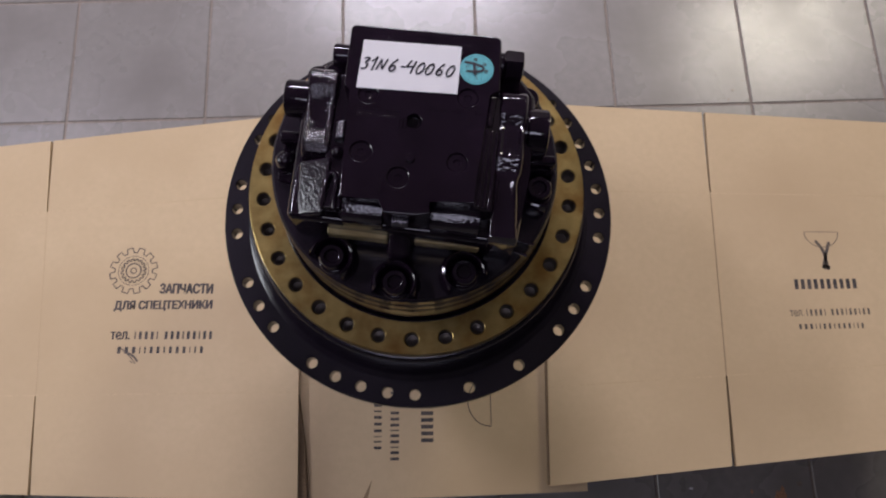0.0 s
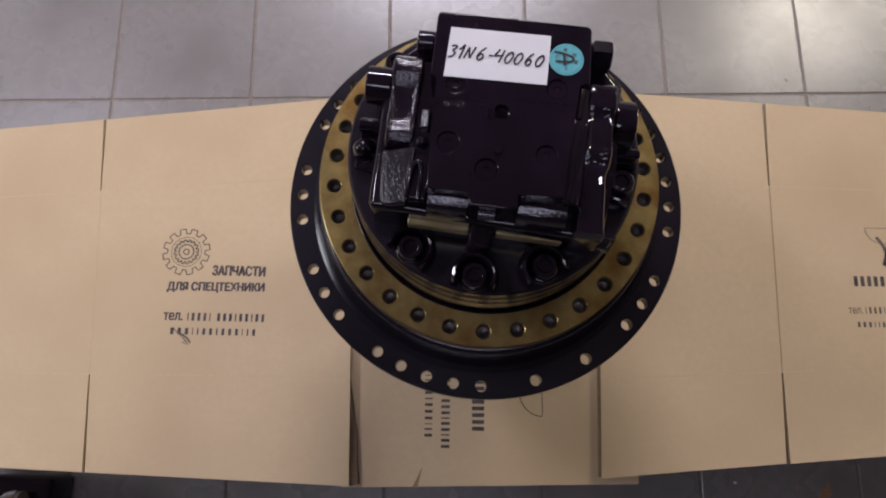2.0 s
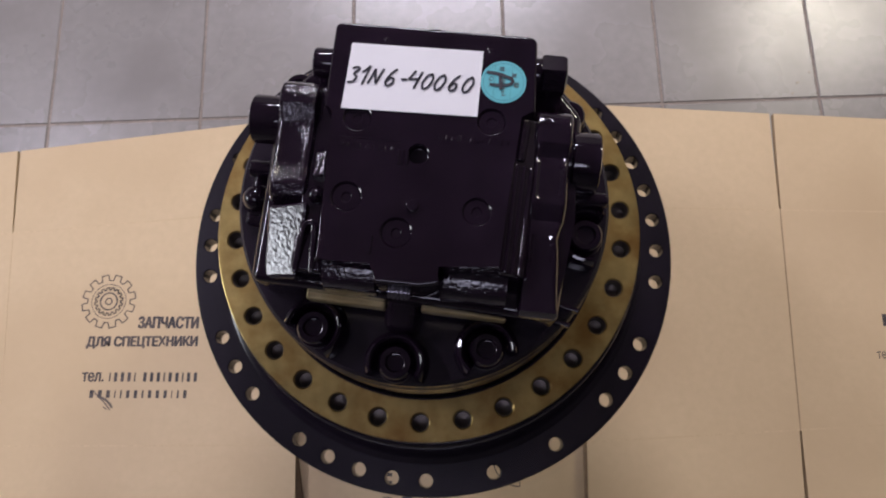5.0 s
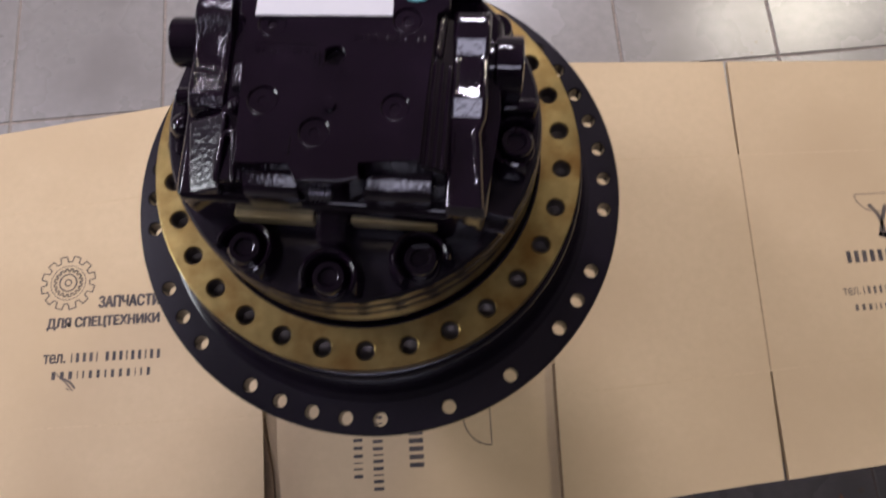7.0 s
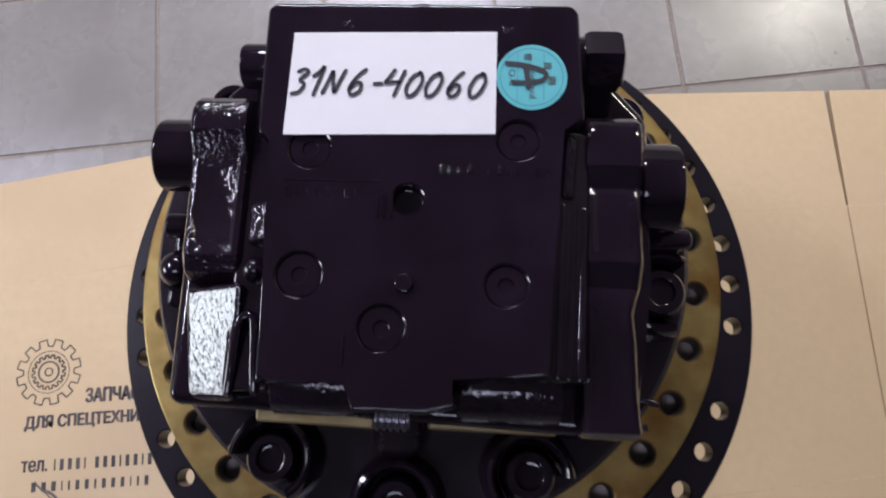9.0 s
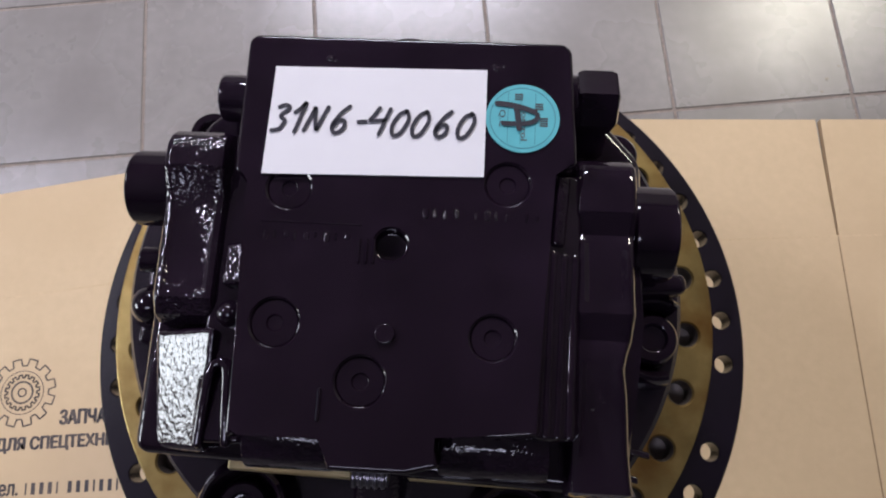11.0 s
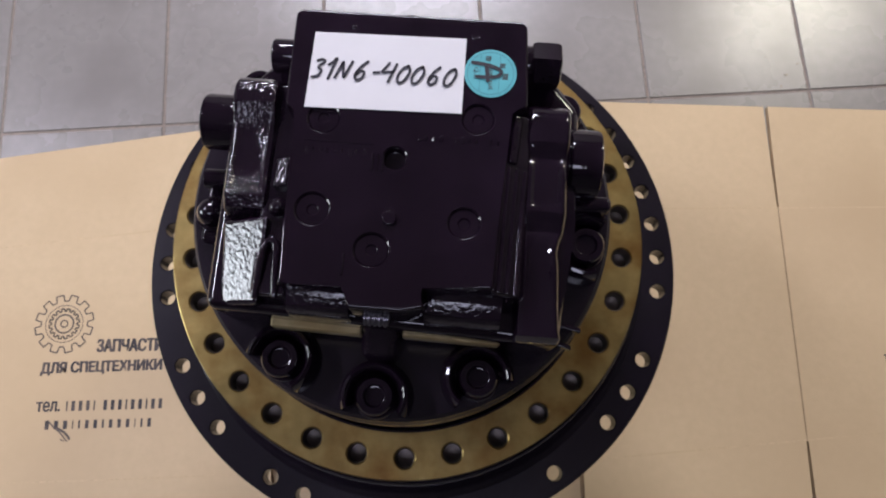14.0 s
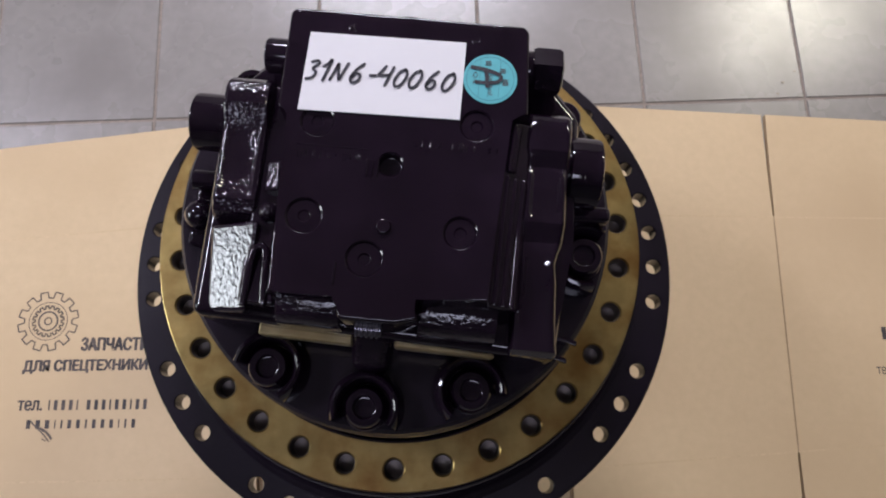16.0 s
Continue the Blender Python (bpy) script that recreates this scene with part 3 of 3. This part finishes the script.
# crosswise bosses run into long covers on both sides
mpart("port_cover", loft([(0.0518, 0.0770, 0.1015, 0.7840, 0), (0.0510, 0.0768, 0.1024, 0.7920, 0), (0.0490, 0.0766, 0.1028, 0.7985, 0), (0.0455, 0.0766, 0.1030, 0.8025, 0), (0.0410, 0.0766, 0.1030, 0.8045, 0), (0.0360, 0.0766, 0.1030, 0.8050, 0), (0.0290, 0.0766, 0.1030, 0.8048, 0), (0.0242, 0.0766, 0.1030, 0.8046, 0), (0.0150, 0.0766, 0.1028, 0.7995, 0.0002), (0.0125, 0.0766, 0.1026, 0.8004, 0.0010), (0.0080, 0.0766, 0.1025, 0.8013, 0.0016), (-0.0120, 0.0766, 0.1025, 0.8018, 0.0016), (-0.0165, 0.0766, 0.1025, 0.8024, 0.0004), (-0.0192, 0.0766, 0.1025, 0.8024, 0), (-0.0300, 0.0766, 0.1020, 0.7970, 0.0002), (-0.0345, 0.0766, 0.1003, 0.7977, 0.0008), (-0.0415, 0.0766, 0.0988, 0.7976, 0.0012), (-0.0525, 0.0766, 0.1003, 0.7958, 0.0012), (-0.0750, 0.0768, 0.1018, 0.7915, 0.0010), (-0.0870, 0.0770, 0.1030, 0.7904, 0.0004), (-0.0915, 0.0772, 0.1038, 0.7899, 0), (-0.0938, 0.0774, 0.1036, 0.7830, 0), (-0.0946, 0.0780, 0.1030, 0.7760, 0)], 0.735, 0.0036), CAST_FINE, angle=24, even=False)
mpart("side_cover", loft([(0.0585, -0.1025, -0.0780, 0.7830, 0), (0.0575, -0.1035, -0.0772, 0.7915, 0), (0.0550, -0.1041, -0.0768, 0.7985, 0), (0.0515, -0.1043, -0.0766, 0.8025, 0), (0.0470, -0.1045, -0.0766, 0.8045, 0), (0.0410, -0.1045, -0.0766, 0.8048, 0), (0.0370, -0.1045, -0.0766, 0.8046, 0), (0.0265, -0.1043, -0.0766, 0.7985, 0.0002), (0.0180, -0.1041, -0.0766, 0.7975, 0.0012), (-0.0140, -0.1038, -0.0766, 0.7972, 0.0014), (-0.0185, -0.1035, -0.0766, 0.7978, 0.0004), (-0.0205, -0.1035, -0.0766, 0.7976, 0), (-0.0275, -0.1035, -0.0768, 0.7935, 0), (-0.0300, -0.1035, -0.0770, 0.7880, 0), (-0.0312, -0.1031, -0.0775, 0.7800, 0)], 0.735, 0.0034), CAST, angle=24, even=False)
mpart("boss", lathe([(0.0215, 0.7215), (0.0215, 0.7600), (0.0200, 0.7680), (0.0160, 0.7720), (0, 0.7720)], 40, -0.1040, 0.0380), CAST)


def plug(x0, x1, y, z, r, sides=6, label="black plug", twist=0):
    b = join(rod((x0, y, z), (x0 + (x1 - x0) * 0.25, y, z), r * 0.82, 28, 0.001), rod((x0 + (x1 - x0) * 0.2, y, z), (x1, y, z), r, sides, 0.0034 if sides == 6 else 0.0022))
    bmesh.ops.rotate(b, cent=(x0, y, z), matrix=Matrix.Rotation(radians(twist), 3, "X"), verts=b.verts)
    mpart("plug", b, GLOSS, label=label)


plug(-0.1005, -0.1315, 0.0380, 0.765, 0.0185, 28)
plug(-0.066, -0.0868, 0.0765, 0.789, 0.0110, 22)
plug(0.072, 0.0970, 0.0822, 0.788, 0.0150, 6, "black hexagon plug", 10)
plug(0.1015, 0.1275, 0.0265, 0.763, 0.0230, 28)
mpart("plug", rod((0.001, 0.086, 0.7940), (0.001, 0.1020, 0.7940), 0.0145, 32, 0.004), GLOSS)
turned = [(0, 0)]
for k in range(5):
    turned += [(0.0054, 0.0003 + 0.0029 * k), (0.0054, 0.0015 + 0.0029 * k), (0.0044, 0.0019 + 0.0029 * k), (0.0044, 0.0028 + 0.0029 * k)]
b = lathe(turned + [(0, 0.0152)], 24)
bmesh.ops.transform(b, matrix=Matrix.Translation((-0.0105, -0.0885, 0.7985)) @ Matrix.Rotation(radians(90), 4, "Y"), verts=b.verts)
mpart("threaded_plug", b, STEEL)
# rib that runs down to the front bolt
mpart("rib", slab([(-0.0165, -0.075, 0.7705), (0.0085, -0.075, 0.7705), (0.0070, -0.1090, 0.7440), (-0.0170, -0.1090, 0.7440)], 0.7215, 0.0080, 6), CAST)


def flange_bolt(x, y, wall=True, dome=False):
    a = math.atan2(y, x)
    if wall:
        b = lathe([(0.0152, 0.7215), (0.0158, 0.7310), (0.0165, 0.7362), (0.0176, 0.7392), (0.0193, 0.7404), (0.0211, 0.7397), (0.0226, 0.7370), (0.0237, 0.7320), (0.0248, 0.7215)], 36, x, y, a + radians(62), a + radians(298))
        bmesh.ops.holes_fill(b, edges=b.edges[:], sides=0)
        mpart("bolt_pocket", b, GLOSS)
    if dome:
        mpart("bolt", lathe([(0.0125, 0.7215), (0.0125, 0.727), (0.0105, 0.729), (0.0100, 0.734), (0.0075, 0.7385), (0.004, 0.7405), (0, 0.741)], 28, x, y), GLOSS)
    else:
        mpart("bolt", lathe([(0.0148, 0.7215), (0.0146, 0.7240), (0.0136, 0.7252), (0.0124, 0.7256), (0.0126, 0.7350), (0.0122, 0.7368), (0.0112, 0.7380), (0.0078, 0.7381), (0.0070, 0.7376), (0.0064, 0.7350), (0.0050, 0.7346), (0, 0.7346)], 32, x, y), GLOSS)


flange_bolt(-0.0695, -0.1115)
flange_bolt(-0.0055, -0.1310)
flange_bolt(0.0602, -0.1142)
flange_bolt(0.1270, -0.0200)
flange_bolt(-0.1310, -0.0150, wall=False, dome=True)
flange_bolt(0.108, 0.077, wall=False)
flange_bolt(-0.110, 0.080, wall=False)
mpart("lug", slab(flat([(-0.139, -0.034), (-0.112, -0.040), (-0.110, 0.020), (-0.138, 0.018)], 0.7255), 0.715, 0.003), GLOSS)
mpart("plug", rod((-0.110, 0.0085, 0.736), (-0.138, 0.0085, 0.734), 0.0070, 20), GLOSS)
mpart("lug", slab(flat([(0.113, -0.001), (0.142, 0.002), (0.141, 0.012), (0.113, 0.012)], 0.748), 0.7215, 0.004), GLOSS)
for k in (0, 1):
    mpart("lug", slab(flat([(0.104, -0.071 - 0.012 * k), (0.127 - 0.006 * k, -0.0755 - 0.012 * k), (0.127 - 0.006 * k, -0.079 - 0.012 * k), (0.104, -0.0745 - 0.012 * k)], 0.728), 0.7215, 0.001), GLOSS)
# bolts sunk in the plate
for x, y, r in SCREWS[:5]:
    mpart("plate_screw", lathe([(r - 0.0004, 0.8112), (r - 0.0005, 0.8135), (0.0036, 0.8136), (0.0030, 0.8128), (0.0016, 0.8127), (0, 0.8127)], 24, x, y), GLOSS, plate)
mpart("plate_stud", rod((0.0, -0.0340, 0.814), (0.0, -0.0340, 0.8175), 0.0040, 16, 0.0008), GLOSS, plate)
for i in (0, 1, 2, 3, 5, 6, 7, 8, 10, 11):
    mpart("raised_mark", block(0.0120 + 0.0042 * i, 0.0120 + 0.0042 * i + (0.0010 if i % 3 else 0.0022), 0.0145 + 0.0004 * (i % 2), 0.0185 - 0.0005 * (i % 3), 0.8148, 0.8157, 0.0006, 2), GLOSS, plate)
for i in (0, 1, 2, 3, 4, 5, 6, 7, 8):
    mpart("raised_mark", block(-0.0530 + 0.0042 * i, -0.0530 + 0.0042 * i + (0.0010 if i % 2 else 0.0021), 0.0025 + 0.0007 * (i % 3), 0.0063, 0.8148, 0.81525, 0.0005, 2), GLOSS, plate)
for i in range(3):
    mpart("raised_mark", block(-0.0138 + 0.0030 * i, -0.0138 + 0.0030 * i + 0.0012, -0.0060, 0.0045, 0.8148, 0.8159, 0.0004, 1), GLOSS, plate)
mpart("raised_mark", block(-0.0545, -0.0130, 0.0098, 0.0104, 0.8148, 0.8153, 0.0002, 1), GLOSS, plate)
mpart("raised_mark", block(-0.0245, -0.0230, -0.0690, -0.0560, 0.8148, 0.8160, 0.0005, 1), GLOSS, plate)
for x, y, r in ((-0.0330, 0.0850, 0.0016), (-0.0300, 0.0838, 0.0010), (-0.0312, 0.0866, 0.0008), (0.0400, 0.0830, 0.0014), (0.0428, 0.0842, 0.0009), (0.0385, 0.0846, 0.0008)):
    mpart("raised_mark", lathe([(r, 0.8146), (0.85 * r, 0.8146 + 0.45 * r), (0.45 * r, 0.8146 + 0.7 * r), (0, 0.8146 + 0.75 * r)], 12, x, y), GLOSS, plate)

# ---- paper label and sticker on the plate ----
label = thing("paper_label", 0, 0.055, 0.8155, "white paper label with a handwritten part number", "label")
mpart("paper", slab([(-0.0567, 0.0305, 0.8159), (0.0362, 0.0330, 0.8159), (0.0358, 0.0818, 0.8161), (-0.0557, 0.0797, 0.8163)], 0.8152, 0), PAPER, label)


def pen(strokes, x, y, s):
    """Handwritten strokes in a unit cell, leaning to the right."""
    return join(*[ribbon([(x + s * (px * 0.62 + 0.22 * py), y - 0.0006 + 0.92 * s * py) for px, py in st], 0.0017, 0.8164) for st in strokes])


THREE = [[(0.0, 0.88), (0.35, 1.0), (0.62, 0.88), (0.3, 0.58), (0.6, 0.38), (0.45, 0.08), (0.0, 0.0)]]
ONE = [[(0.0, 0.62), (0.25, 0.8), (0.42, 1.0), (0.38, 0.5), (0.32, -0.08)]]
EN = [[(0.0, 0.0), (0.12, 0.5), (0.2, 0.92)], [(0.2, 0.92), (0.4, 0.45), (0.62, 0.05)], [(0.62, 0.05), (0.72, 0.5), (0.85, 0.98)]]
SIX = [[(0.62, 1.0), (0.25, 0.7), (0.02, 0.25), (0.25, 0.0), (0.58, 0.15), (0.55, 0.42), (0.25, 0.45), (0.08, 0.2)]]
DASH = [[(0.0, 0.45), (0.3, 0.47), (0.55, 0.48)]]
FOUR = [[(0.3, 1.0), (0.12, 0.68), (0.0, 0.48), (0.4, 0.5), (0.8, 0.52)], [(0.82, 0.98), (0.72, 0.5), (0.62, -0.05)]]
ZERO = [[(0.55, 0.92), (0.2, 0.8), (0.0, 0.35), (0.2, 0.0), (0.55, 0.12), (0.75, 0.6), (0.55, 0.92), (0.4, 0.93)]]
for glyph, x, s in ((THREE, -0.0554, 0.0130), (ONE, -0.0478, 0.0145), (EN, -0.0412, 0.0138), (SIX, -0.0300, 0.0140), (DASH, -0.0200, 0.0130), (FOUR, -0.0146, 0.0140), (ZERO, -0.0046, 0.0130), (ZERO, 0.0040, 0.0130), (SIX, 0.0138, 0.0132), (ZERO, 0.0232, 0.0130)):
    mpart("digit", pen(glyph, 1.0 * x + 0.0002, 0.0502 + 0.002 * (x + 0.05), s), PEN, label)
sticker = thing("round_sticker", 0.06, 0.054, 0.8152, "round teal inspection sticker with a black letter", "sticker")
disc = mpart("disc", lathe([(0, 0.8152), (0.0156, 0.8152), (0.0156, 0.8157), (0, 0.8157)], 48, 0.0515, 0.0603), TEAL, sticker)
mpart("printed_ring", lathe([(0.0140, 0.8157), (0.0140, 0.8158), (0.0136, 0.8158), (0.0136, 0.8157)], 48, 0.0515, 0.0603), INK_TEAL, sticker)
SX, SY = 0.0515, 0.0603
for dx in (-0.0064, -0.0010, 0.0052):
    mpart("printed_rule", block(SX + dx, SX + dx + 0.0003, SY - 0.0118, SY + 0.0118, 0.8157, 0.8158), INK_TEAL, sticker)
for dx, dy, n in ((0.0052, 0.0040, 3), (0.0072, -0.0036, 4), (-0.0035, 0.0082, 3)):
    for i in range(n):
        mpart("printed_bar", block(SX + dx, SX + dx + 0.0034, SY + dy + 0.0011 * i, SY + dy + 0.0011 * i + 0.0006, 0.8157, 0.8159), INK, sticker)
mpart("printed_line", letters("Q.C", 0.0078, 0.0030, 0.8157, flat_place(SX - 0.0103, SY + 0.0034, -90)), INK, sticker)
mpart("printed_line", letters("control", 0.0150, 0.0026, 0.8157, flat_place(SX - 0.0006, SY + 0.0048, -90)), INK, sticker)
mpart("pen_stroke", ribbon([(SX - 0.0119, SY + 0.0062), (SX - 0.0050, SY + 0.0056), (SX + 0.0010, SY + 0.0042), (SX + 0.0060, SY + 0.0024)], 0.0024, 0.8160), PEN, sticker)
mpart("pen_stroke", ribbon([(SX - 0.0090, SY - 0.0029), (SX - 0.0025, SY - 0.0029), (SX + 0.0038, SY - 0.0020), (SX + 0.0062, SY + 0.0002), (SX + 0.0058, SY + 0.0024)], 0.0021, 0.8161), PEN, sticker)
mpart("pen_stroke", ribbon([(SX - 0.0030, SY + 0.0058), (SX - 0.0020, SY), (SX - 0.0012, SY - 0.0062)], 0.0024, 0.8162), PEN, sticker)

# ---- print on the cartons ----
Z = CARD_TOP


def gear_outline(cx, cy, r, teeth, width, depth):
    pts = []
    for k in range(teeth):
        a = 2 * math.pi * (k + 0.5) / teeth
        w = 2 * math.pi / teeth
        for da, rr in ((-0.32, r - depth), (-0.24, r), (0.24, r), (0.32, r - depth)):
            pts.append((cx + rr * math.cos(a + da * w), cy + rr * math.sin(a + da * w)))
    out = []
    for p, q in zip(pts, pts[1:] + pts[:1]):
        d = (Vector(q) - Vector(p)).normalized() * width * 0.4
        out.append(ribbon([(p[0] - d.x, p[1] - d.y), (q[0] + d.x, q[1] + d.y)], width, Z))
    return join(*out)


def circle_line(cx, cy, r, width):
    return lathe([(r - width / 2, Z), (r - width / 2, Z + 0.0002), (r + width / 2, Z + 0.0002), (r + width / 2, Z)], 40, cx, cy)


GX, GY = -0.4715, -0.0095
part("printed_gear", join(gear_outline(GX, GY, 0.0385, 12, 0.0017, 0.0080), circle_line(GX, GY, 0.0245, 0.0009), gear_outline(GX, GY, 0.0200, 16, 0.0019, 0.0032), circle_line(GX, GY, 0.0120, 0.0022), circle_line(GX, GY, 0.0045, 0.0018)), INK_THIN, left_carton, "printed outline gear mark")
part("printed_line", letters("ЗАПЧАСТИ", 0.0845, 0.0162, Z, flat_place(-0.4245, -0.0467, 0.8), 0.0, heavy=0.0011), INK, left_carton, "dark printed words")
part("printed_line", letters("ДЛЯ СПЕЦТЕХНИКИ", 0.156, 0.0165, Z, flat_place(-0.4945, -0.0767, 1.4), 0.0, heavy=0.0010), INK, left_carton, "dark printed words")
part("printed_line", letters("тел.", 0.0300, 0.0125, Z, flat_place(-0.4945, -0.1225, 1.1), 0.0, heavy=0.0006), INK, left_carton, "dark printed word")
NUMBER = [0.0018, 0.0044, 0.0044, 0.0044, 0.0018, -0.001, 0.0044, 0.0044, 0.0044, 0.0020, 0.0044, 0.0044, 0.0020, 0.0044, 0.0044]
bars(left_carton, INK, NUMBER, 0.0125, Z, flat_place(-0.4565, -0.1217, 1.1), 0.0050)
SITE = [0.0052, 0.0052, 0.0052, 0.0014, 0.0022, 0.0044, 0.0044, 0.0024, 0.0044, 0.0044, 0.0044, 0.0014, 0.0024, 0.0044]
bars(left_carton, INK, SITE, 0.0105, Z, flat_place(-0.4810, -0.1445, 1.1), 0.0064)
part("scuff", join(ribbon([(-0.4780, -0.1330), (-0.4700, -0.1410), (-0.4600, -0.1490), (-0.4500, -0.1600)], 0.0016, Z + 0.0003), ribbon([(-0.4640, -0.1430), (-0.4540, -0.1490), (-0.4470, -0.1570)], 0.0030, Z + 0.0003), ribbon([(-0.4600, -0.1560), (-0.4540, -0.1590)], 0.0012, Z + 0.0003)), INK_THIN, left_carton, "dark scuff mark")

NAME = [0.0060] * 10
bars(right_carton, INK, NAME, 0.0165, Z, flat_place(0.6080, -0.0245, 1.6), 0.0046)
part("printed_line", letters("тел.", 0.0225, 0.0100, Z, flat_place(0.5950, -0.0695, 2.2), 0.004), INK_THIN, right_carton, "printed word")
bars(right_carton, INK_THIN, [w * 0.76 for w in NUMBER], 0.0105, Z, flat_place(0.6220, -0.0683, 2.2), 0.0045)
bars(right_carton, INK_THIN, [w * 0.76 for w in SITE], 0.0085, Z, flat_place(0.6075, -0.0905, 2.0), 0.0050)


def cup_mark(m, s, z, stem=True):
    arc = [(-0.030 * math.cos(a), -0.028 * math.sin(a)) for a in [math.pi * i / 10 for i in range(11)]]
    b = join(ribbon([(-0.030, 0), (0, 0), (0.030, 0)], 0.0010, z), ribbon(arc, 0.0012, z))
    if stem:
        b = join(b, ribbon([(-0.012, -0.016), (0.0, -0.036), (0.004, -0.068)], 0.0055, z), ribbon([(0.012, -0.018), (0.004, -0.040), (-0.004, -0.066)], 0.0055, z), ribbon([(-0.006, -0.062), (0.008, -0.066)], 0.008, z))
    bmesh.ops.transform(b, matrix=m @ Matrix.Diagonal((s, s, 1, 1)), verts=b.verts)
    return b


part("printed_cup", cup_mark(flat_place(0.6615, 0.0740, 0.8), 0.945, Z), INK_THIN, right_carton, "printed cup mark")
ZM = MID_TOP
bars(mid_carton, INK, NAME, 0.0190, ZM, flat_place(0.0000, -0.1750, -88.5), 0.0043)
bars(mid_carton, INK, [-0.03] + NUMBER, 0.0135, ZM, flat_place(-0.0490, -0.1455, -88.5), 0.0049)
bars(mid_carton, INK, SITE, 0.0120, ZM, flat_place(-0.0745, -0.1570, -88.5), 0.0059)
part("printed_cup", cup_mark(flat_place(0.1110, -0.2095, -88.5), 1.28, ZM, False), INK, mid_carton, "printed cup mark")

# ---- black machine part on the floor ----
other = thing("hydraulic_part", -0.86, -0.46, 0, "black hydraulic part with a bright chrome fitting on the tiles", "machine part")
part("body", block(-1.05, -0.733, -0.60, -0.382, 0.0, 0.085, 0.012, 3), GLOSS, other)
fitting = part("chrome_fitting", rod((-0.97, -0.462, 0.108), (-0.793, -0.432, 0.112), 0.019, 40, 0.003), CHROME, other, "bright chrome fitting")
part("end_ring", rod((-0.795, -0.4325, 0.112), (-0.772, -0.4285, 0.1125), 0.025, 40, 0.004), CHROME, fitting)
part("seal", rod((-0.773, -0.4287, 0.1125), (-0.764, -0.4270, 0.1127), 0.022, 32, 0.003), GROUT, fitting, "brown seal")
